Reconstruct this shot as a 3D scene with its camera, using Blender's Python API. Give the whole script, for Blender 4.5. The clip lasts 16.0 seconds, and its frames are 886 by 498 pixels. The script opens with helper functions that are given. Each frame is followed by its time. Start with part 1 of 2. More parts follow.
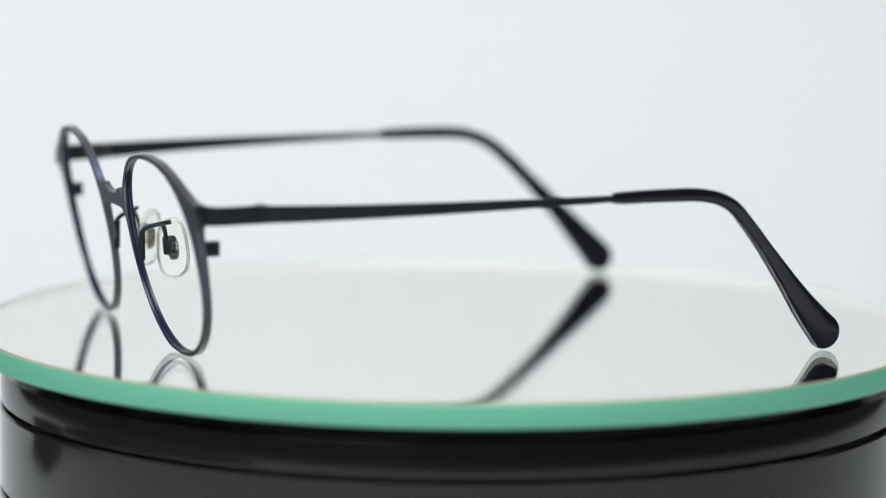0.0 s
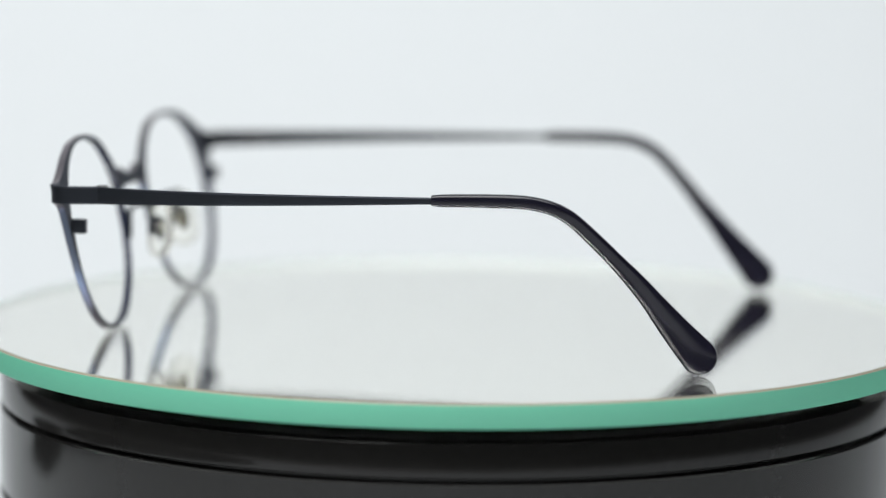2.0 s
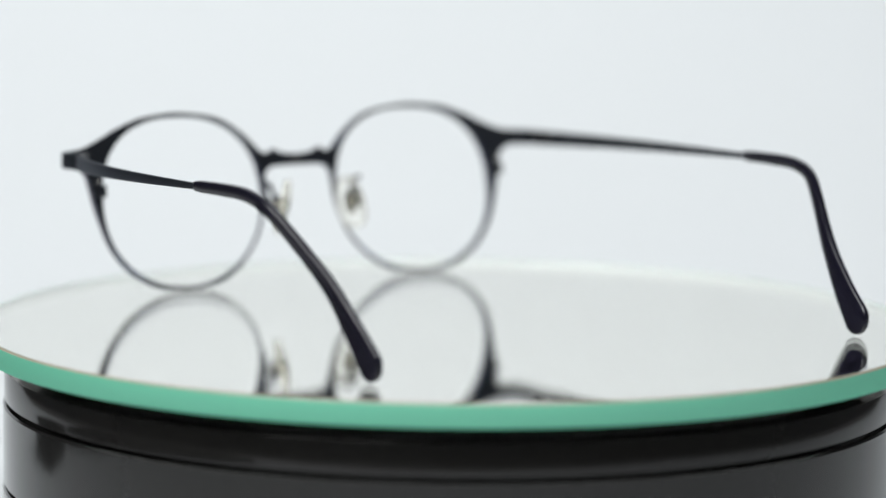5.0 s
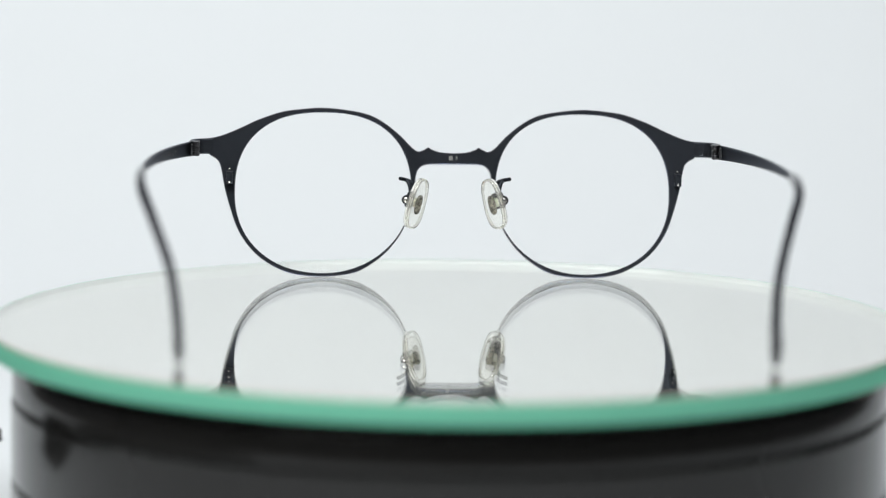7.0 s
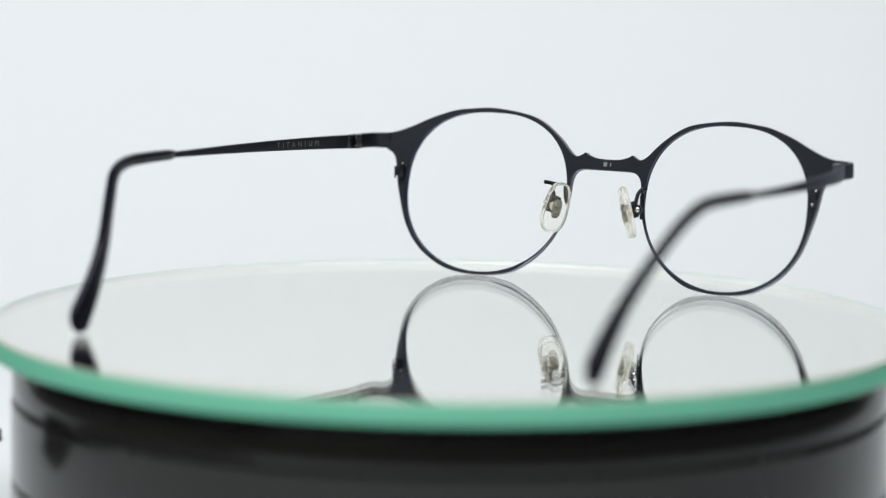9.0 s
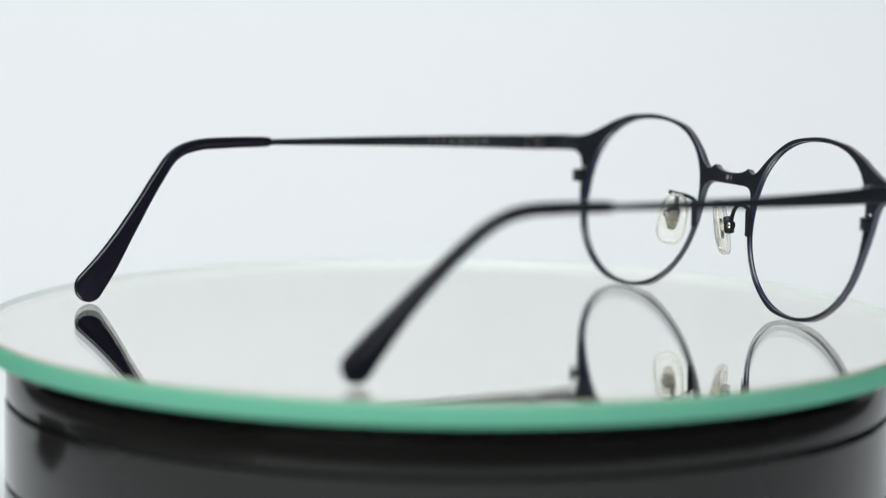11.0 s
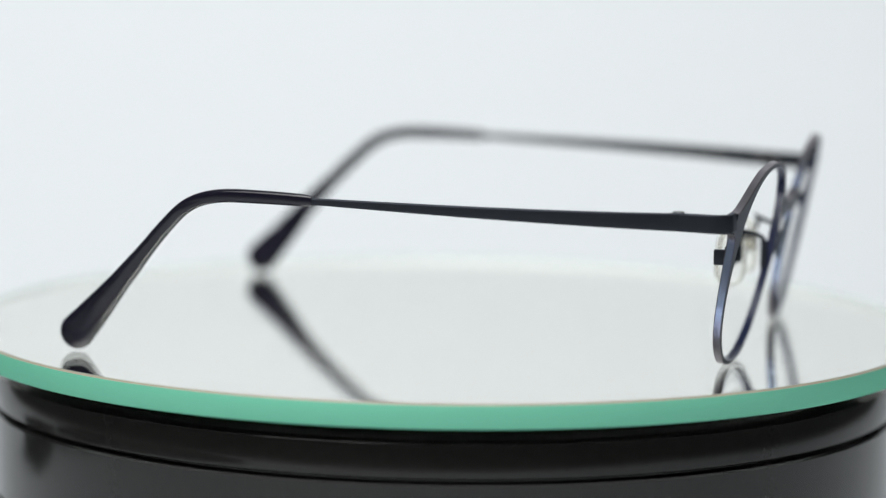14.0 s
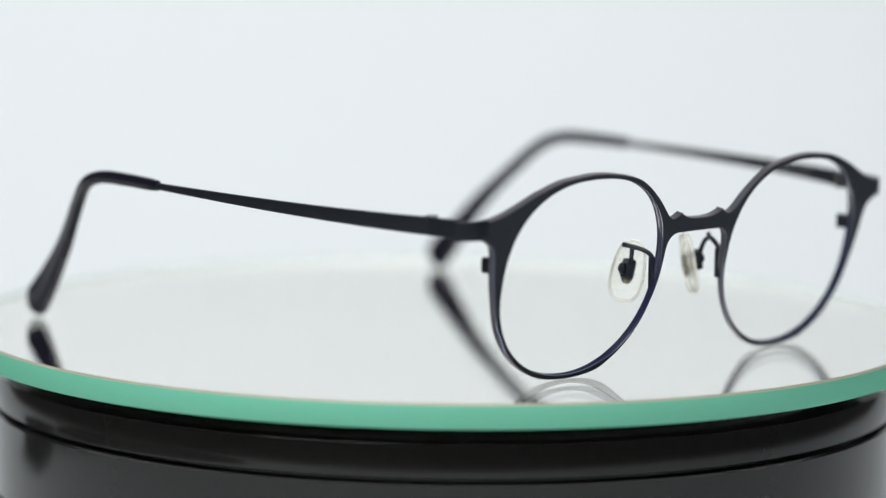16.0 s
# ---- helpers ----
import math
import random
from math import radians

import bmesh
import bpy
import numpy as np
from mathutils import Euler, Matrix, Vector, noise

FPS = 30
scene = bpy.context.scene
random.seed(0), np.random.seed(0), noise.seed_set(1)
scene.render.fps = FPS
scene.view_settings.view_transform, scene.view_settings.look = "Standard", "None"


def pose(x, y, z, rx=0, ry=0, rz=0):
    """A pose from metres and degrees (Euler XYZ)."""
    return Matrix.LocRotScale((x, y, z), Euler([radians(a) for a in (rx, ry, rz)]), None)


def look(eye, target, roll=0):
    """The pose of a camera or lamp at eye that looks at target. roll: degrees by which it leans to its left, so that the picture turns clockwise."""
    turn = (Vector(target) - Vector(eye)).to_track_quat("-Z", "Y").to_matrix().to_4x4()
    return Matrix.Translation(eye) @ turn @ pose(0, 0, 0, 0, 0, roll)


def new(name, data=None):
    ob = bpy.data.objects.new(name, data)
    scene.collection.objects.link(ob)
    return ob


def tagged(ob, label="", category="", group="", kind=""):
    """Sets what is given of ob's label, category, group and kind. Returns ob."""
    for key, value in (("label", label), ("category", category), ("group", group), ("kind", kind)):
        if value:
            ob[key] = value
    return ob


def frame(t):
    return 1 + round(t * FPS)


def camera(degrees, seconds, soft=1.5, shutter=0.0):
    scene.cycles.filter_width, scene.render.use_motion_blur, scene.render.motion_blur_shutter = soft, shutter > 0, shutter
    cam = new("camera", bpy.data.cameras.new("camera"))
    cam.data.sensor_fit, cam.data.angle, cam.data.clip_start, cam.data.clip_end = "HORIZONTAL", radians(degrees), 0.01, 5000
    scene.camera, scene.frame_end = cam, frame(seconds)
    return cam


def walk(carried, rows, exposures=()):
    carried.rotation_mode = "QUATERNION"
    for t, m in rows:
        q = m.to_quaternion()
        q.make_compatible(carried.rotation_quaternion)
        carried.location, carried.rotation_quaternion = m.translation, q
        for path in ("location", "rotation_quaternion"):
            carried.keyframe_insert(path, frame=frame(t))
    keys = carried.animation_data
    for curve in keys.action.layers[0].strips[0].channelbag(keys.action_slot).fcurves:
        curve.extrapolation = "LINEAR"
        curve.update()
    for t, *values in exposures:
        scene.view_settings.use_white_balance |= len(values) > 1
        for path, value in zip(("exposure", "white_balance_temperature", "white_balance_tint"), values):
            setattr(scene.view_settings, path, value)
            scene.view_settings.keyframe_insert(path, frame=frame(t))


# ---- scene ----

# ---- camera ----
cam = camera(15.894, 16.0, 1.2)


def aim(eye, pitch, yaw, roll):
    """A level pose at eye, with pitch up, yaw to the right and roll in degrees."""
    return pose(*eye, 90 + pitch, 0, -yaw) @ pose(0, 0, 0, 0, 0, roll)


FIRST = aim((0.0, -0.7158, 0.1088), -7.359, -0.191, 0.618)
MIDDLE = aim((0.0, -0.7358, 0.1135), -7.484, -0.167, 0.755)
LAST = aim((0.0, -0.7151, 0.1092), -7.404, -0.050, 0.810)
walk(cam, [(0.0, FIRST), (4.3, FIRST), (6.2, MIDDLE), (10.3, MIDDLE), (12.2, LAST), (16.0, LAST)])
cam.data.dof.use_dof = True
cam.data.dof.aperture_fstop = 6.8
cam.data.dof.aperture_blades = 0
focus_mark = new("focus_mark")
cam.data.dof.focus_object = focus_mark

# ---- light ----
world = bpy.data.worlds.new("world")
scene.world = world
world.use_nodes = True
world.node_tree.nodes["Background"].inputs[0].default_value = (0.75, 0.82, 0.9, 1)
world.node_tree.nodes["Background"].inputs[1].default_value = 0.25


def softbox(name, eye, target, size_x, size_y, watts, colour):
    lamp = bpy.data.lights.new(name, "AREA")
    lamp.shape, lamp.size, lamp.size_y, lamp.energy, lamp.color = "RECTANGLE", size_x, size_y, watts, colour
    ob = new(name, lamp)
    ob.matrix_world = look(eye, target)
    return ob


softbox("softbox_top", (-0.1, -0.44, 0.92), (0, 0.50, 0.08), 0.8, 0.7, 11.1, (0.955, 0.985, 1.0))
softbox("softbox_front", (-0.45, -0.75, 0.75), (0, 0.1, 0.05), 0.6, 0.6, 5.6, (0.985, 0.985, 0.97))


# ---- materials ----
def material(name, colour, rough=0.5, metal=0.0, **more):
    m = bpy.data.materials.new(name)
    m.use_nodes = True
    b = m.node_tree.nodes["Principled BSDF"]
    b.inputs["Base Color"].default_value = (*colour, 1)
    b.inputs["Roughness"].default_value = rough
    b.inputs["Metallic"].default_value = metal
    for key, value in more.items():
        b.inputs[key.replace("_", " ")].default_value = value
    return m


def grain(m, scale, colour_spread=0.15, rough_spread=0.1, bump=0.0, detail=6.0, stretch=(1, 1, 1)):
    """Varies colour, roughness and relief by noise at two sizes."""
    t = m.node_tree
    b = t.nodes["Principled BSDF"]
    base = tuple(b.inputs["Base Color"].default_value)
    rough = b.inputs["Roughness"].default_value
    co, mp = t.nodes.new("ShaderNodeTexCoord"), t.nodes.new("ShaderNodeMapping")
    mp.inputs["Scale"].default_value = stretch
    t.links.new(co.outputs["Object"], mp.inputs["Vector"])
    coarse, fine = t.nodes.new("ShaderNodeTexNoise"), t.nodes.new("ShaderNodeTexNoise")
    coarse.inputs["Scale"].default_value, fine.inputs["Scale"].default_value = scale, scale * 14
    coarse.inputs["Detail"].default_value = fine.inputs["Detail"].default_value = detail
    for n in (coarse, fine):
        t.links.new(mp.outputs["Vector"], n.inputs["Vector"])
    mix = t.nodes.new("ShaderNodeMath")
    mix.operation = "MULTIPLY_ADD"
    t.links.new(fine.outputs["Fac"], mix.inputs[0])
    mix.inputs[1].default_value = 0.5
    half = t.nodes.new("ShaderNodeMath")
    half.operation = "MULTIPLY"
    half.inputs[1].default_value = 0.5
    t.links.new(coarse.outputs["Fac"], half.inputs[0])
    t.links.new(half.outputs[0], mix.inputs[2])
    ramp = t.nodes.new("ShaderNodeMix")
    ramp.data_type = "RGBA"
    ramp.inputs[6].default_value = tuple(c * (1 - colour_spread) for c in base[:3]) + (1,)
    ramp.inputs[7].default_value = tuple(min(1, c * (1 + colour_spread)) for c in base[:3]) + (1,)
    t.links.new(mix.outputs[0], ramp.inputs[0])
    t.links.new(ramp.outputs[2], b.inputs["Base Color"])
    span = t.nodes.new("ShaderNodeMapRange")
    span.inputs["To Min"].default_value, span.inputs["To Max"].default_value = max(0.02, rough - rough_spread), min(1, rough + rough_spread)
    t.links.new(mix.outputs[0], span.inputs["Value"])
    t.links.new(span.outputs[0], b.inputs["Roughness"])
    if bump:
        bp = t.nodes.new("ShaderNodeBump")
        bp.inputs["Strength"].default_value = bump
        bp.inputs["Distance"].default_value = 0.0003
        t.links.new(fine.outputs["Fac"], bp.inputs["Height"])
        t.links.new(bp.outputs[0], b.inputs["Normal"])
    return m


PAPER = grain(material("white_paper", (0.81, 0.835, 0.85), 0.9), 2.5, 0.012, 0.03)
TABLE = grain(material("grey_table", (0.35, 0.34, 0.33), 0.6), 6, 0.15, 0.1, 0.1)
ROOM = grain(material("room_paint", (0.35, 0.35, 0.36), 0.9), 2, 0.05)
METAL = grain(material("matte_navy_metal", (0.0258, 0.0288, 0.0350), 0.38, 0.6, Specular_IOR_Level=0.4, Specular_Tint=(0.42, 0.45, 0.52, 1)), 300, 0.25, 0.07, 0.06)
LACQUER = grain(material("blue_lacquer", (0.017, 0.021, 0.050), 0.23, 0.0), 300, 0.25, 0.07, 0.05)
RIM_EDGE = grain(material("worn_rim_edge", (0.064, 0.061, 0.058), 0.33, 0.0, Specular_IOR_Level=0.55, Thin_Film_Thickness=184.0, Thin_Film_IOR=1.72), 300, 0.3, 0.1, 0.08)
KNUCKLE = grain(material("worn_metal", (0.14, 0.14, 0.15), 0.3, 1.0), 400, 0.4, 0.12, 0.1)
SLEEVE = grain(material("navy_acetate", (0.0080, 0.0075, 0.0145), 0.17, 0.0, Specular_IOR_Level=0.4), 120, 0.2, 0.03)
STEEL = material("steel", (0.62, 0.6, 0.58), 0.25, 1.0)
CORE = grain(material("pad_core", (0.28, 0.265, 0.22), 0.26, 0.8), 900, 0.6, 0.2, 0.8)
CREAM = material("cream_plastic", (0.72, 0.69, 0.58), 0.3, 0.0, Subsurface_Weight=0.2)
PAD = material("clear_silicone", (0.985, 0.98, 0.94), 0.03, 0.0, Transmission_Weight=0.96, IOR=1.18)
LIP = material("milky_silicone", (0.97, 0.96, 0.91), 0.05, 0.0, Transmission_Weight=0.84, IOR=1.22)
GLASS = material("clear_glass", (1.0, 1.0, 1.0), 0.0, 0.0, Transmission_Weight=1.0, IOR=1.5)
MIRROR = material("mirror_silver", (1.0, 1.0, 0.955), 0.0, 1.0)
BLACK = grain(material("black_gloss_plastic", (0.013, 0.0125, 0.012), 0.115, 0.0, Specular_IOR_Level=0.31), 40, 0.3, 0.04, 0.012)
RUBBER = grain(material("black_rubber", (0.006, 0.006, 0.006), 0.7), 200, 0.3, 0.1, 0.2)
TAN = grain(material("ground_bevel", (0.36, 0.33, 0.25), 0.5), 200, 0.2)
FAINT = material("faint_imprint", (0.17, 0.17, 0.16), 0.5)
MARK = material("pale_print", (0.21, 0.21, 0.2), 0.5)


def edge_glass():
    m = bpy.data.materials.new("ground_glass_edge")
    m.use_nodes = True
    t = m.node_tree
    t.nodes.remove(t.nodes["Principled BSDF"])
    d, tr, g = t.nodes.new("ShaderNodeBsdfDiffuse"), t.nodes.new("ShaderNodeBsdfTranslucent"), t.nodes.new("ShaderNodeBsdfGlossy")
    n = t.nodes.new("ShaderNodeTexNoise")
    n.inputs["Scale"].default_value = 90
    mixc = t.nodes.new("ShaderNodeMix")
    mixc.data_type = "RGBA"
    mixc.inputs[6].default_value, mixc.inputs[7].default_value = (0.175, 0.635, 0.43, 1), (0.215, 0.685, 0.48, 1)
    t.links.new(n.outputs["Fac"], mixc.inputs[0])
    t.links.new(mixc.outputs[2], d.inputs["Color"])
    t.links.new(mixc.outputs[2], tr.inputs["Color"])
    g.inputs["Roughness"].default_value = 0.35
    a, b = t.nodes.new("ShaderNodeMixShader"), t.nodes.new("ShaderNodeMixShader")
    a.inputs[0].default_value, b.inputs[0].default_value = 0.3, 0.04
    t.links.new(d.outputs[0], a.inputs[1])
    t.links.new(tr.outputs[0], a.inputs[2])
    t.links.new(a.outputs[0], b.inputs[1])
    t.links.new(g.outputs[0], b.inputs[2])
    t.links.new(b.outputs[0], t.nodes["Material Output"].inputs["Surface"])
    return m


EDGE = edge_glass()
# Pale colour imitates light through the short glass path at the far edge.
EDGE_LIGHT = grain(material("painted_edge_light", (0.37, 0.40, 0.38), 0.7, 0.0, Transmission_Weight=0.3), 60, 0.03)


# ---- mesh helpers ----
def link_mesh(name, bm, mats, smooth=40):
    me = bpy.data.meshes.new(name)
    bmesh.ops.recalc_face_normals(bm, faces=bm.faces[:])
    bm.to_mesh(me)
    bm.free()
    for m in mats if isinstance(mats, (list, tuple)) else [mats]:
        me.materials.append(m)
    if smooth:
        me.shade_smooth()
        me.set_sharp_from_angle(angle=radians(smooth))
    return new(name, me)


def part(name, bm, mats, parent, label="", smooth=40):
    ob = link_mesh(name, bm, mats, smooth)
    ob.parent = parent
    return tagged(ob, label)


def lathe(profile, steps=160, cap=True):
    """A body of revolution round z from (radius, height) pairs."""
    bm = bmesh.new()
    rings = []
    for r, z in profile:
        rings.append([bm.verts.new((r * math.cos(2 * math.pi * k / steps), r * math.sin(2 * math.pi * k / steps), z)) for k in range(steps)])
    for a, b in zip(rings, rings[1:]):
        for k in range(steps):
            bm.faces.new((a[k], a[(k + 1) % steps], b[(k + 1) % steps], b[k]))
    if cap:
        bm.faces.new(rings[0])
        bm.faces.new(rings[-1])
    return bm


def spline(points, per=8, closed=False):
    """A smooth line through points (Catmull-Rom)."""
    p = [Vector(q) for q in points]
    n = len(p)
    out = []
    for k in range(n if closed else n - 1):
        if closed:
            a, b, c, d = p[k - 1], p[k], p[(k + 1) % n], p[(k + 2) % n]
        else:
            a, b, c, d = p[max(k - 1, 0)], p[k], p[k + 1], p[min(k + 2, n - 1)]
        for s in range(per):
            t = s / per
            out.append(0.5 * ((2 * b) + (c - a) * t + (2 * a - 5 * b + 4 * c - d) * t * t + (3 * b - a - 3 * c + d) * t ** 3))
    if not closed:
        out.append(p[-1])
    return out


def sweep(stations, side, power=2.0, steps=16):
    """A bar along stations (centre, half thickness, half height). side: the direction of its thickness."""
    bm = bmesh.new()
    rings = []
    n = len(stations)
    for k, (c, ht, hh) in enumerate(stations):
        way = (Vector(stations[min(k + 1, n - 1)][0]) - Vector(stations[max(k - 1, 0)][0])).normalized()
        s = Vector(side)
        s = (s - way * s.dot(way)).normalized()
        up = s.cross(way).normalized()
        ring = []
        for j in range(steps):
            a = 2 * math.pi * (j + 0.5) / steps
            ca, sa = math.cos(a), math.sin(a)
            ring.append(bm.verts.new(Vector(c) + s * (ht * math.copysign(abs(ca) ** (2 / power), ca)) + up * (hh * math.copysign(abs(sa) ** (2 / power), sa))))
        rings.append(ring)
    for a, b in zip(rings, rings[1:]):
        for j in range(steps):
            bm.faces.new((a[j], a[(j + 1) % steps], b[(j + 1) % steps], b[j]))
    bm.faces.new(rings[0])
    bm.faces.new(rings[-1])
    return bm


def box(cx, cy, cz, sx, sy, sz, bevel=0.0):
    bm = bmesh.new()
    bmesh.ops.create_cube(bm, size=1, matrix=Matrix.Translation((cx, cy, cz)) @ Matrix.Diagonal((sx, sy, sz, 1)))
    if bevel:
        bmesh.ops.bevel(bm, geom=bm.edges[:], offset=bevel, segments=2, affect="EDGES", profile=0.6)
    return bm


def tube(points, radius, per=8, steps=10):
    line = spline(points, per)
    return sweep([(c, radius, radius) for c in line], (0.31, 0.2, 0.93), 2.0, steps)


# ---- setting: white paper sweep, table and room ----
def paper_sweep():
    face = [(-0.38, -0.0498), (0.25, -0.0498)]
    for k in range(1, 49):
        a = math.pi / 2 * k / 48
        face.append((0.25 + 0.3 * math.sin(a), 0.2502 - 0.3 * math.cos(a)))
    face.append((0.55, 0.95))
    rear = [(0.5508, 0.95)]
    for k in range(48, 0, -1):
        a = math.pi / 2 * k / 48
        rear.append((0.25 + 0.3008 * math.sin(a), 0.2502 - 0.3008 * math.cos(a)))
    rear += [(0.25, -0.0506), (-0.38, -0.0506)]
    bm = bmesh.new()
    rows = [[bm.verts.new((x, y, z)) for x in (-0.47, 0.47)] for y, z in face + rear]
    for a, b in zip(rows, rows[1:] + rows[:1]):
        bm.faces.new((a[0], a[1], b[1], b[0]))
    for side in (0, 1):
        bm.faces.new([r[side] for r in rows])
    return tagged(link_mesh("backdrop", bm, PAPER, 60), "seamless white paper sweep curving up behind the turntable", "backdrop", kind="structure")


def room():
    for name, b in (("ground", box(0, 0, -0.80, 5, 5, 0.1)), ("ceiling", box(0, 0, 1.95, 5, 5, 0.1)), ("wall_back", box(0, 2.55, 0.55, 5.2, 0.1, 2.8)),
                    ("wall_front", box(0, -2.55, 0.55, 5.2, 0.1, 2.8)), ("wall_left", box(-2.55, 0, 0.55, 0.1, 5, 2.8)), ("wall_right", box(2.55, 0, 0.55, 0.1, 5, 2.8))):
        tagged(link_mesh(name, b, ROOM), "plain grey painted studio " + name.split("_")[0], name.split("_")[0], kind="structure")
    table = new("table")
    tagged(table, "plain grey worktable under the paper sweep", "table")
    part("tabletop", box(0, 0.0, -0.0662, 1.7, 1.3, 0.03, 0.003), TABLE, table)
    for sx in (-0.78, 0.78):
        for sy in (-0.58, 0.58):
            part("leg", box(sx, sy, -0.4156, 0.05, 0.05, 0.6688, 0.003), TABLE, table)


paper_sweep()
room()

# ---- turntable ----
DISC_R, DISC_T = 0.1080, 0.0052


def turntable_base():
    base = new("turntable_base")
    base.location = (0, 0, -0.0494)
    tagged(base, "glossy black plastic motorised turntable base with ring grooves", "turntable")

    def ring(name, profile, label=""):
        return part(name, lathe([(r, z + 0.0494) for r, z in profile], 192), BLACK, base, label, 35)

    ring("hub", [(0.060, -0.0053), (0.0605, -0.0053), (0.0905, -0.0053), (0.091, -0.0057), (0.091, -0.0095)])
    ring("upper_ring", [(0.094, -0.0091), (0.1019, -0.0091), (0.1021, -0.0092), (0.1022, -0.0094), (0.1022, -0.0160), (0.1019, -0.0164), (0.1005, -0.0165)])
    ring("body", [(0.1003, -0.0161), (0.1003, -0.0172), (0.1021, -0.0173), (0.1025, -0.0177), (0.1025, -0.0350), (0.1021, -0.0354), (0.1007, -0.0355), (0.1007, -0.0361),
                  (0.1022, -0.0363), (0.1026, -0.0367), (0.1026, -0.0486), (0.1018, -0.0494)])
    return base


def mirror_disc():
    disc = new("mirror_disc")
    tagged(disc, "round mirror glass plate with pale green ground edge", "mirror")
    c = 0.0004
    n = 256
    bm = bmesh.new()
    top = [bm.verts.new(((DISC_R - c) * math.cos(2 * math.pi * k / n), (DISC_R - c) * math.sin(2 * math.pi * k / n), 0)) for k in range(n)]
    bm.faces.new(top)
    part("glass_face", bm, GLASS, disc, "clear glass face", 0).visible_shadow = False
    part("ground_edge", lathe([(DISC_R, -c), (DISC_R, -DISC_T + c), (DISC_R - c, -DISC_T)], n, False), EDGE, disc, "matte pale green ground glass edge", 60)
    part("bevel", lathe([(DISC_R - c, 0), (DISC_R, -c)], n, False), TAN, disc, "narrow dull bevel of the glass edge", 60)
    # Added liner ring that paints in the light seen through the far edge.
    part("edge_light_liner", lathe([(DISC_R - 2 * c, -0.00005), (DISC_R - 2 * c, -DISC_T + 0.00005)], n, False), EDGE_LIGHT, disc, "added pale liner, its colour imitating light through the glass edge", 60)
    bm = bmesh.new()
    low = [bm.verts.new(((DISC_R - c) * math.cos(2 * math.pi * k / n), (DISC_R - c) * math.sin(2 * math.pi * k / n), -DISC_T)) for k in range(n)]
    bm.faces.new(low)
    part("silvering", bm, MIRROR, disc, "silvered mirror backing", 0)
    return disc


def unseen_dark_block():
    """Unseen black blocks beside the turntable, added for dark reflections in its glossy side."""
    ob = new("unseen_dark_block")
    ob.location = (-0.325, -0.137, -0.0498)
    ob.rotation_euler.z = math.radians(14)
    tagged(ob, "unseen flat black block with corded small block, added for dark reflections", "case")
    part("lower_slab", box(0, 0, 0.004, 0.17, 0.27, 0.008, 0.002), RUBBER, ob)
    part("upper_slab", box(0, 0, 0.0105, 0.168, 0.268, 0.005, 0.002), RUBBER, ob)
    part("near_block", box(0.1502, 0.1188, 0.009, 0.032, 0.034, 0.018, 0.002), RUBBER, ob, "unseen black block for a small dark reflection")
    part("cord", tube([(0.082, 0.05, 0.004), (0.098, 0.055, 0.0022), (0.112, 0.085, 0.0022), (0.124, 0.108, 0.003), (0.138, 0.118, 0.006)], 0.0021), RUBBER, ob, "thin black cord")
    for y in (-0.06, 0.02):
        part("edge_stud", box(0.0855, y, 0.007, 0.003, 0.022, 0.006, 0.001), BLACK, ob)


def cable_end():
    bm = lathe([(0.0010, 0), (0.0012, 0.0003), (0.0012, 0.0030), (0.0009, 0.0034)], 14)
    ob = link_mesh("cable_end", bm, RUBBER)
    ob.location = (-0.1212, 0.1, -0.0498)
    tagged(ob, "short black rubber cable end on white paper", "cable")


unseen_dark_block()
cable_end()
base = turntable_base()
disc = mirror_disc()

# ---- eyeglasses ----
MM = 0.001
MID = 4.9          # the spectacles' middle lies off the turning axis, in mm
HALF = 0.86        # half depth of the front plate


def front_point(u, v, w):
    """Millimetres across, up and forward on the leaning, slightly wrapped front, as a place in metres."""
    lean = math.atan2(8.5, 42.7)
    y = 71.8 - 2.6 * (u / 61) ** 2 - 0.5 * u / 61 + v * math.sin(lean) + w * math.cos(lean)
    z = v * math.cos(lean) - w * math.sin(lean) + 0.15
    return Vector(((u * (0.987 if u > 0 else 0.999) + MID) * MM, y * MM, z * MM))


OUTLINE = [(0, 31.9), (3.3, 32.1), (5.6, 32.8), (6.55, 33.35), (7.6, 32.75), (9.1, 32.3), (10.8, 33.3), (13.0, 35.6), (15.2, 37.6), (18.6, 40.1), (22.5, 41.9), (28.4, 43.0), (34.3, 43.45),
           (40.1, 43.0), (44.6, 42.3), (50.4, 40.3), (54.9, 38.2), (59.0, 36.5), (62.0, 35.7), (65.0, 35.3), (65.0, 31.7), (62.8, 31.3), (60.6, 29.9), (59.7, 27.6),
           (58.9, 23.2), (57.5, 18.0), (55.4, 12.1), (52.0, 7.1), (47.7, 3.5), (41.9, 0.85), (34.2, 0.0), (26.5, 0.75), (21.8, 2.8), (17.1, 6.5), (13.5, 11.2), (11.3, 16.3),
           (10.2, 20.6), (9.8, 25.4), (9.35, 27.2), (8.4, 28.4), (6.9, 28.95), (4.0, 29.05)]


def lens_hole(sign, n=128):
    """The lens opening: a rounded form, fuller towards the upper nose side."""
    pts = []
    for k in range(n):
        a = 2 * math.pi * k / n
        ca, sa = math.cos(a), math.sin(a)
        e = 2 / (2.4 if sa > 0 else 2.16 if ca > 0 else 2.0)
        pts.append(Vector((sign * (33.55 + 22.65 * math.copysign(abs(ca) ** e, ca)), 21.6 + 20.72 * math.copysign(abs(sa) ** e, sa))))
    return pts


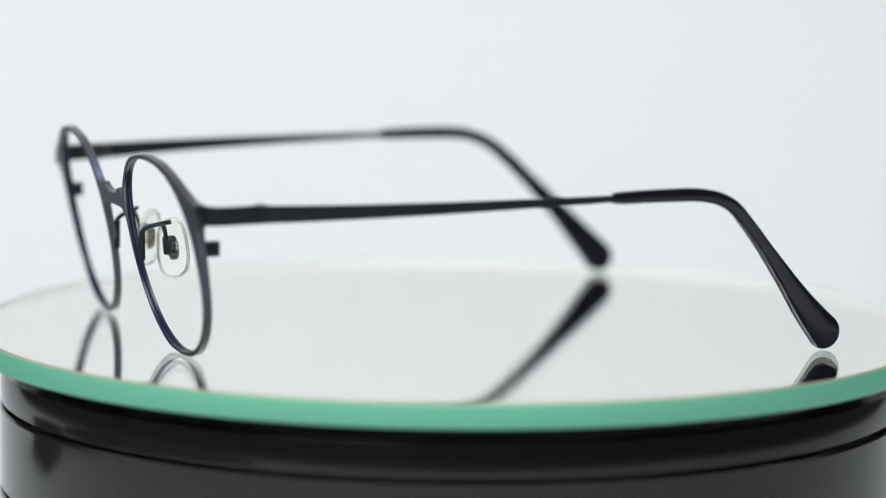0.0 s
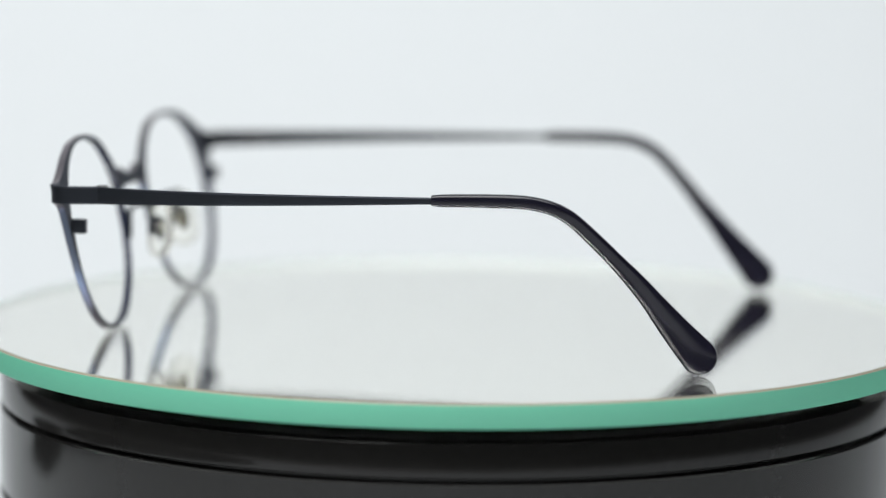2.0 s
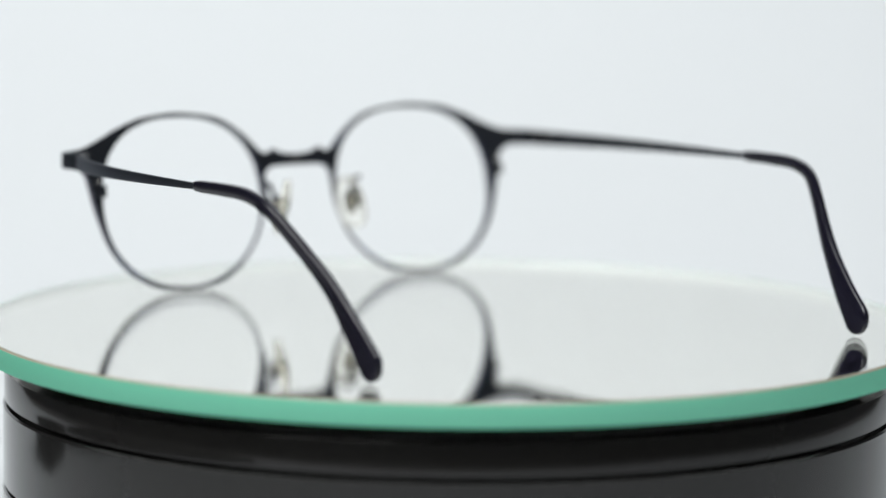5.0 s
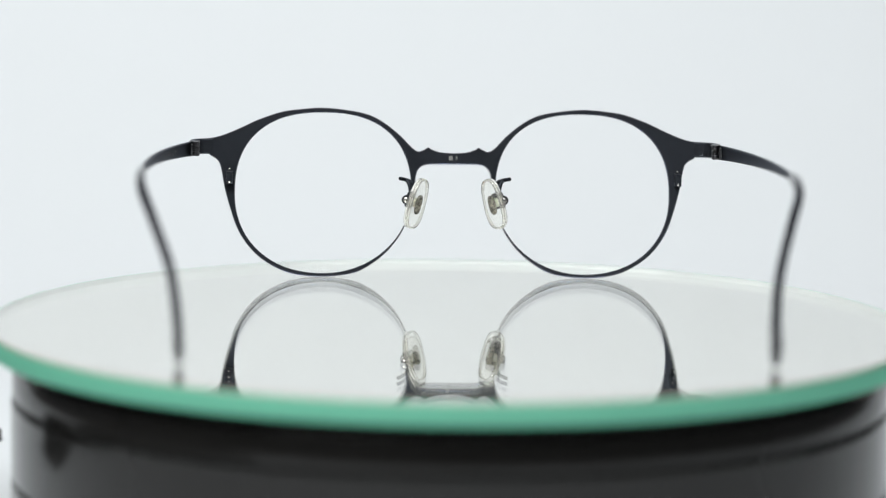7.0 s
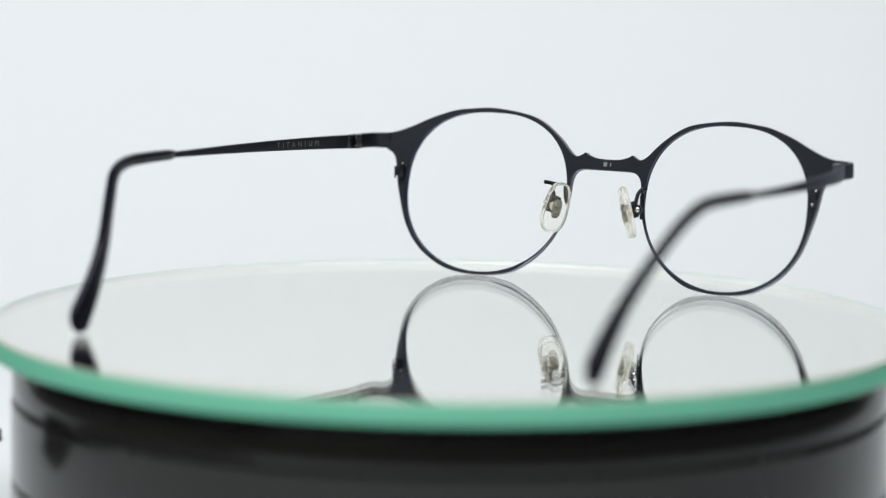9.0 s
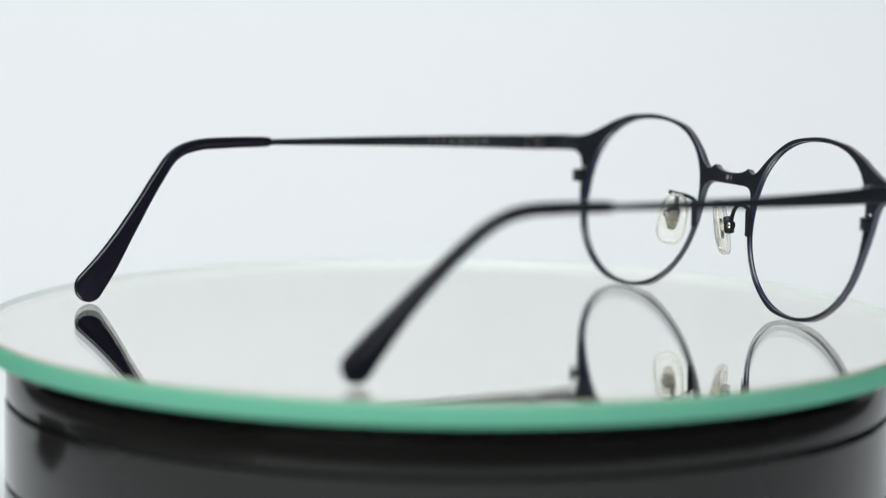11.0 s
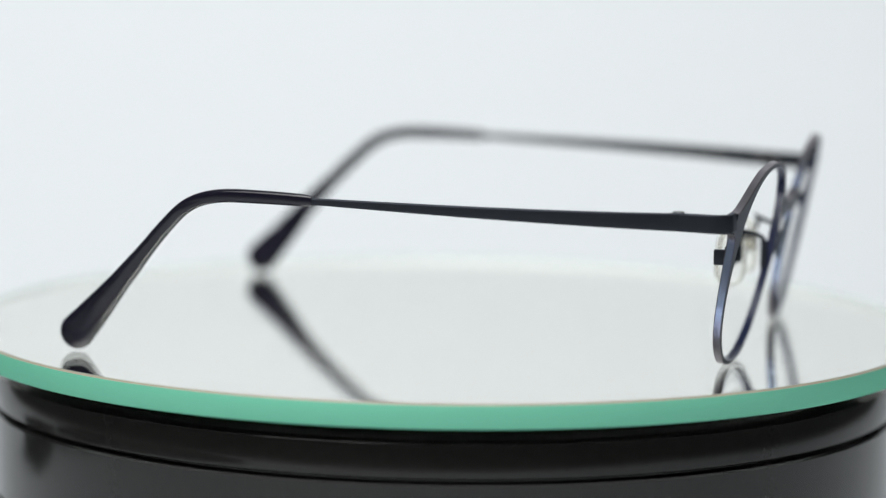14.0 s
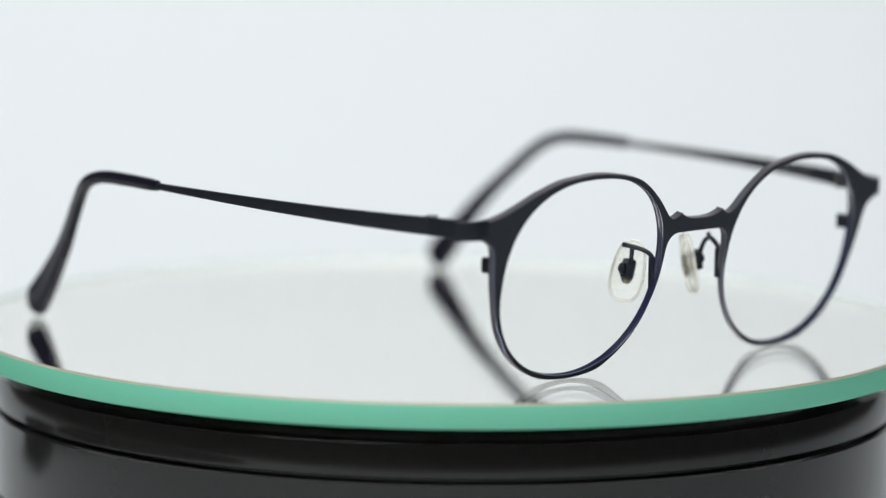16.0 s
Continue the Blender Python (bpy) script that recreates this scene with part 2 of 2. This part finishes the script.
def inset(loop, d):
    """The closed loop moved by d to its left."""
    n = len(loop)
    out = []
    for k in range(n):
        t = (loop[(k + 1) % n] - loop[k - 1]).normalized()
        out.append(loop[k] + Vector((-t.y, t.x)) * d)
    return out


def front_plate():
    half = [Vector(p) for p in OUTLINE]
    mirrored = [Vector((-p.x, p.y)) for p in half[::-1] if p.x > 0.01]
    outer = spline(half + mirrored, 5, True)
    area = sum(a.x * b.y - b.x * a.y for a, b in zip(outer, outer[1:] + outer[:1]))
    if area < 0:
        outer = outer[::-1]
    holes = [lens_hole(s) for s in (-1, 1)]
    holes = [h if sum(a.x * b.y - b.x * a.y for a, b in zip(h, h[1:] + h[:1])) < 0 else h[::-1] for h in holes]
    bm = bmesh.new()
    c = 0.18
    caps = {1: [], -1: []}
    for k, loop in enumerate([outer] + holes):
        if k == 0:
            profile = [(-HALF, c), (-HALF + c, 0), (HALF - c, 0), (HALF, c)]
        else:
            profile = [(-HALF, c * 0.6), (-HALF + c, 0), (-0.32, 0), (0, 0.28), (0.32, 0), (HALF - c, 0), (HALF, c * 0.6)]
        rings = [[bm.verts.new((p.x, p.y, w)) for p in inset(loop, d)] for w, d in profile]
        n = len(loop)
        for a, b in zip(rings, rings[1:]):
            for j in range(n):
                bm.faces.new((a[j], a[(j + 1) % n], b[(j + 1) % n], b[j])).material_index = 2 if k == 0 else 1
        caps[-1].append(rings[0])
        caps[1].append(rings[-1])
    for rings in caps.values():
        edges = []
        for ring in rings:
            for j in range(len(ring)):
                edges.append(bm.edges.get((ring[j], ring[(j + 1) % len(ring)])))
        bmesh.ops.triangle_fill(bm, use_beauty=True, use_dissolve=False, edges=edges)
    bmesh.ops.recalc_face_normals(bm, faces=bm.faces[:])
    return bm


def slice_front(bm, low, high):
    """The piece of the front plate between two upright cuts."""
    for u, sign in ((low, -1), (high, 1)):
        geom = bm.verts[:] + bm.edges[:] + bm.faces[:]
        bmesh.ops.bisect_plane(bm, geom=geom, plane_co=(u, 0, 0), plane_no=(sign, 0, 0), clear_outer=True)
    bmesh.ops.holes_fill(bm, edges=[e for e in bm.edges if e.is_boundary], sides=0)
    for v in bm.verts:
        v.co = front_point(*v.co)
    return bm


def nose_pad(glasses, s):
    """One nose pad on its wire arm; s: -1 or 1 for the side."""
    def at(a, y, z):
        return Vector(((s * a * (0.985 if s > 0 else 0.995) + MID) * MM, (y + 1.0) * MM, (z + 0.3) * MM))

    arm = [at(10.9, 73.9, 22.6), at(11.1, 73.2, 23.7), at(11.7, 71.8, 24.5), at(12.6, 70.0, 25.0), at(13.4, 68.9, 25.3), at(14.2, 68.2, 25.5)]
    wire = part("pad_arm", tube(arm, 0.5 * MM, 8, 10), METAL, glasses, "thin bent wire arm")
    part("pad_stem", tube([at(12.5, 69.6, 25.0), at(11.9, 69.0, 24.2), at(11.5, 68.5, 22.6), at(11.4, 68.2, 21.0)], 0.5 * MM, 6, 10), METAL, wire)
    part("arm_foot", sweep([(at(10.9, 73.6, z), 0.55 * MM, 0.7 * MM) for z in (17.0, 17.5, 22.5, 23.1)], (1, 0, 0), 3, 12), METAL, wire)
    normal = Vector((-s * 0.80, -0.56, -0.2)).normalized()
    up = Vector((-s * 0.14, 0.1, 1.0))
    up = (up - normal * up.dot(normal)).normalized()
    across = up.cross(normal)
    centre = at(9.7, 66.2, 19.3)
    turn = Matrix((across, up, normal)).transposed().to_4x4()

    def shell(a, b, d, taper, lift, n=40, m=12):
        bm = bmesh.new()
        bmesh.ops.create_uvsphere(bm, u_segments=n, v_segments=m, radius=1)
        for v in bm.verts:
            x, y, z = v.co
            rim = math.hypot(x, y)
            full = min(1.12, (abs(x) ** 2.7 + abs(y) ** 2.7 + 1e-9) ** (-1 / 2.7) * max(rim, 1e-4))
            x, y = x * full, y * full
            v.co = Vector((x * a * (1 - taper * y), y * b, z * d + lift * (0.5 - rim * rim) * 1.0)) * MM
        bm.transform(Matrix.Translation(centre) @ turn)
        return bm

    pad = part("nose_pad", shell(3.55, 6.55, 1.0, 0.1, 0.6), PAD, glasses, "clear soft silicone nose pad")
    core = bmesh.new()
    bmesh.ops.create_uvsphere(core, u_segments=20, v_segments=10, radius=1)
    for v in core.verts:
        v.co = Vector((math.copysign(abs(v.co.x) ** 0.7, v.co.x) * 1.3, math.copysign(abs(v.co.y) ** 0.7, v.co.y) * 2.5 - 0.2, v.co.z * 0.4)) * MM
    for y in (-1.7, -0.2, 1.3):
        bmesh.ops.create_uvsphere(core, u_segments=10, v_segments=6, radius=0.42 * MM, matrix=Matrix.Translation((0, y * MM, 0.38 * MM)))
    core.transform(Matrix.Translation(centre) @ turn)
    part("pad_core", core, CORE, pad, "silvery metal core inside the pad")
    edge = []
    for k in range(40):
        a = 2 * math.pi * k / 40
        x, y = math.cos(a), math.sin(a)
        full = min(1.12, (abs(x) ** 2.7 + abs(y) ** 2.7) ** (-1 / 2.7))
        x, y = x * full, y * full
        edge.append(Matrix.Translation(centre) @ turn @ (Vector((x * 3.3 * (1 - 0.1 * y), y * 6.3, -0.35)) * MM))
    lip = sweep([(p, 0.8 * MM, 0.32 * MM) for p in edge + edge[:1]], tuple(normal), 2.4, 12)
    part("pad_lip", lip, LIP, pad, "milky thick edge of the pad")
    stub = Vector(at(11.3, 67.5, 20.1))
    nut = box(0, 0, 0, 2.9 * MM, 2.0 * MM, 4.2 * MM, 0.7 * MM)
    nut.transform(Matrix.Translation(stub) @ turn @ pose(0, 0, 0, 90, 0, 0))
    holder = part("pad_box", nut, METAL, glasses)
    post = sweep([(stub + (centre - stub) * f, 1.1 * MM, 1.3 * MM) for f in (0.2, 0.6, 0.9)], (0, 0, 1), 3, 12)
    part("pad_post", post, CREAM, holder, "cream plastic pad mount")
    collar = lathe([(0.7 * MM, 0.5 * MM), (1.2 * MM, 0.4 * MM), (1.25 * MM, -0.5 * MM), (1.0 * MM, -0.8 * MM)], 20)
    collar.transform(Matrix.Translation(at(12.5, 67.0, 20.2)) @ pose(0, 0, 0, 90, 0, s * 14))
    part("screw_collar", collar, METAL, holder)
    bm = bmesh.new()
    bmesh.ops.create_uvsphere(bm, u_segments=16, v_segments=10, radius=0.8 * MM)
    bm.transform(Matrix.Translation(at(12.6, 66.5, 20.2)) @ Matrix.Diagonal((1, 0.55, 1, 1)))
    part("pad_screw", bm, STEEL, holder, "small bright screw head")


def rim_lock(glasses, s):
    """The screwed closing block behind the outer side of a rim."""
    x = (s * 57.5 + MID) * MM
    lock = part("rim_lock", box(x, 72.45 * MM, 25.5 * MM, 1.7 * MM, 3.1 * MM, 3.1 * MM, 0.22 * MM), METAL, glasses)
    for y, z in ((73.85 - 0.45 * s, 27.4), (71.2, 24.4)):
        bm = bmesh.new()
        bmesh.ops.create_uvsphere(bm, u_segments=14, v_segments=8, radius=0.4 * MM)
        bm.transform(Matrix.Translation((x, y * MM, z * MM)))
        part("lock_screw", bm, STEEL, lock, "tiny steel screw")


def temple(glasses, s, joint, tip, bow, inward, back):
    """One side arm: end piece, hinge, flat metal bar, plastic sleeve. joint, tip: where the sleeve begins and ends, in mm; bow, inward, back: how far it bows out, and its bend lies in and back."""
    def at(a, y, z):
        return Vector(((s * a + MID) * MM, y * MM, z * MM))

    ta, ty, tz = tip
    side = (s, 0, 0)
    d = 0.55 + 0.40 * s
    bend = [(61.9, 76.1 - d, 33.15), (63.4, 75.95 - d, 33.12), (64.7, 75.7 - d, 33.1), (66.0, 74.6 - d, 33.15), (66.75, 72.8 - 0.7 * d, 33.2), (67.05, 69.8, 33.3), (67.2, 65.3, 33.4)]
    line = spline([at(*p) for p in bend], 6)
    stations = []
    for k, c in enumerate(line):
        f = k / (len(line) - 1)
        stations.append((c, (0.9 - 0.3 * f) * MM, (2.0 - 0.14 * f) * MM))
    part("end_piece", sweep(stations, (s, 0.8, 0), 6, 20), METAL, glasses)
    sa, sy, sz = joint
    bar = []
    for k in range(25):
        f = k / 24
        a = 67.2 + (sa - 67.2) * f + bow * math.sin(math.pi * f ** 0.8)
        y = 65.27 + (sy - 3 - 65.27) * f
        z = 33.4 + (sz - 33.4) * f
        bar.append((at(a, y, z), (0.55 + 0.05 * f) * MM, (1.85 - 1.15 * min(1, f * 1.05) ** 0.9) * MM))
    arm = part("temple_bar", sweep(bar, side, 5, 20), METAL, glasses)
    for dz in (-1.15, 0, 1.15):
        part("hinge_knuckle", lathe_at(at(65.95, 64.7 if dz else 64.9, 33.4 + dz), 0.95 * MM, 1.05 * MM), KNUCKLE, arm)
    for y, a in ((66.6, 66.45), (62.6, 66.9)):
        part("hinge_leaf", box((s * a + MID) * MM, y * MM, 33.4 * MM, 0.5 * MM, 2.2 * MM, 2.9 * MM, 0.15 * MM), KNUCKLE, arm)
    part("hinge_screw", lathe_at(at(66.1, 64.8, 35.25), 1.3 * MM, 0.4 * MM), KNUCKLE, arm, "tiny hinge screw")
    path = [(sa, sy, sz), (sa - inward * 0.5, -20 - back * 0.5, sz + 0.25), (sa - inward, -29.5 - back, sz), (sa - inward - 0.08 * (sa - ta), -35.9 - back, sz - 2.0), (sa - inward - 0.33 * (sa - inward - ta), -41.5 - back, 28.7), (sa - 0.78 * (sa - ta), -50.7 - back, 18.7), (sa - 0.95 * (sa - ta), ty + 5.3, tz + 5.9), (ta, ty, tz)]
    line = spline([at(*p) for p in path], 8)
    run = [0.0]
    for a, b in zip(line, line[1:]):
        run.append(run[-1] + (b - a).length)
    widths = [(0.0, 1.1), (0.03, 1.3), (0.2, 1.42), (0.36, 1.4), (0.5, 1.5), (0.62, 1.62), (0.78, 2.25), (0.9, 3.1), (1.0, 3.8)]
    stations = []
    for k, c in enumerate(line):
        f = run[k] / run[-1]
        hh = float(np.interp(f, [w[0] for w in widths], [w[1] for w in widths]))
        ht = float(np.interp(f, [0, 0.03, 0.5, 1], [0.8, 1.0, 1.1, 1.1]))
        stations.append((c, ht * MM, hh * MM))
    way = (line[-1] - line[-2]).normalized()
    for k in range(1, 10):
        a = math.pi / 2 * k / 9.3
        stations.append((line[-1] + way * (3.8 * MM * math.sin(a)), 1.1 * MM * math.cos(a) ** 0.5, 3.8 * MM * math.cos(a)))
    part("temple_sleeve", sweep(stations, side, 3.2, 28), SLEEVE, arm, "glossy dark navy plastic end sleeve")
    return arm


def lathe_at(place, radius, height):
    bm = lathe([(radius * 0.85, -height / 2), (radius, -height / 2 + radius * 0.15), (radius, height / 2 - radius * 0.15), (radius * 0.85, height / 2)], 16)
    bm.transform(Matrix.Translation(place))
    return bm


def eyeglasses():
    glasses = new("eyeglasses")
    tagged(glasses, "round matte navy metal spectacle frame without lenses, temples open", "eyeglasses")
    for name, low, high in (("rim", -62.7, -9.4), ("bridge", -9.4, 9.4), ("rim", 9.4, 62.7)):
        piece = part(name, slice_front(front_plate(), low, high), [METAL, LACQUER, RIM_EDGE], glasses, "", 30)
        if name == "bridge":
            bridge = piece
    for s in (-1, 1):
        nose_pad(glasses, s)
        rim_lock(glasses, s)
    printed = temple(glasses, -1, (76.9, -8.0, 35.6), (67.2, -62.3, 4.0), 3.4, 0.4, -0.9)
    temple(glasses, 1, (73.1, -9.4, 35.3), (61.4, -64.2, 4.1), 3.2, 2.0, 0.5)
    marks(bridge, printed)
    return glasses


def marks(bridge, temple_bar):
    """The printing on the bridge and inside one temple."""
    for u, wide, high in ((-0.75, 1.0, 1.05), (0.75, 0.3, 0.9)):
        bm = bmesh.new()
        bm.faces.new([bm.verts.new(front_point(u + du * wide / 2, 30.6 + dv * high / 2, -HALF - 0.02)) for du, dv in ((-1, -1), (1, -1), (1, 1), (-1, 1))])
        part("size_mark", bm, MARK, bridge, "pale printed size mark", 0)
    text = bpy.data.curves.new("imprint", "FONT")
    text.body, text.size, text.space_character = "TITANIUM", 2.0 * MM, 2.02
    ob = new("imprint_text", text)
    me = bpy.data.meshes.new_from_object(ob.evaluated_get(bpy.context.evaluated_depsgraph_get()))
    bpy.data.objects.remove(ob)
    me.materials.append(FAINT)
    way = Vector((0.183, 1, -0.027)).normalized()
    out = Vector((1, -0.183, 0)).normalized()
    turn = Matrix((way, out.cross(way), out)).transposed().to_4x4()
    me.transform(Matrix.Translation(((-73.72 + MID) * MM, 36.5 * MM, 33.6 * MM)) @ turn)
    for v in me.vertices:
        f = (65.27 - v.co.y / MM) / 76.27
        out_by = 67.2 + 9.7 * f + 3.4 * math.sin(math.pi * f ** 0.8)
        v.co.x = (MID - out_by + (0.55 + 0.05 * f) * 1.02 + 0.04) * MM
    imprint = new("imprint", me)
    imprint.parent = temple_bar
    tagged(imprint, "faint pale lettering")


glasses = eyeglasses()


# ---- what moves ----
def motions():
    turn = [(t, pose(0, 0, 0, 0, 0, -1.0 - 15.293 * (t - 7.3))) for t in range(0, 17)]
    walk(disc, turn)
    walk(glasses, turn)
    depths = ((0.0, -0.036), (1.5, -0.062), (3.0, -0.076), (4.3, -0.078), (6.2, 0.062), (10.3, 0.062), (12.2, -0.075), (16.0, -0.070))
    walk(focus_mark, [(t, pose(0, y, 0.02)) for t, y in depths])


motions()
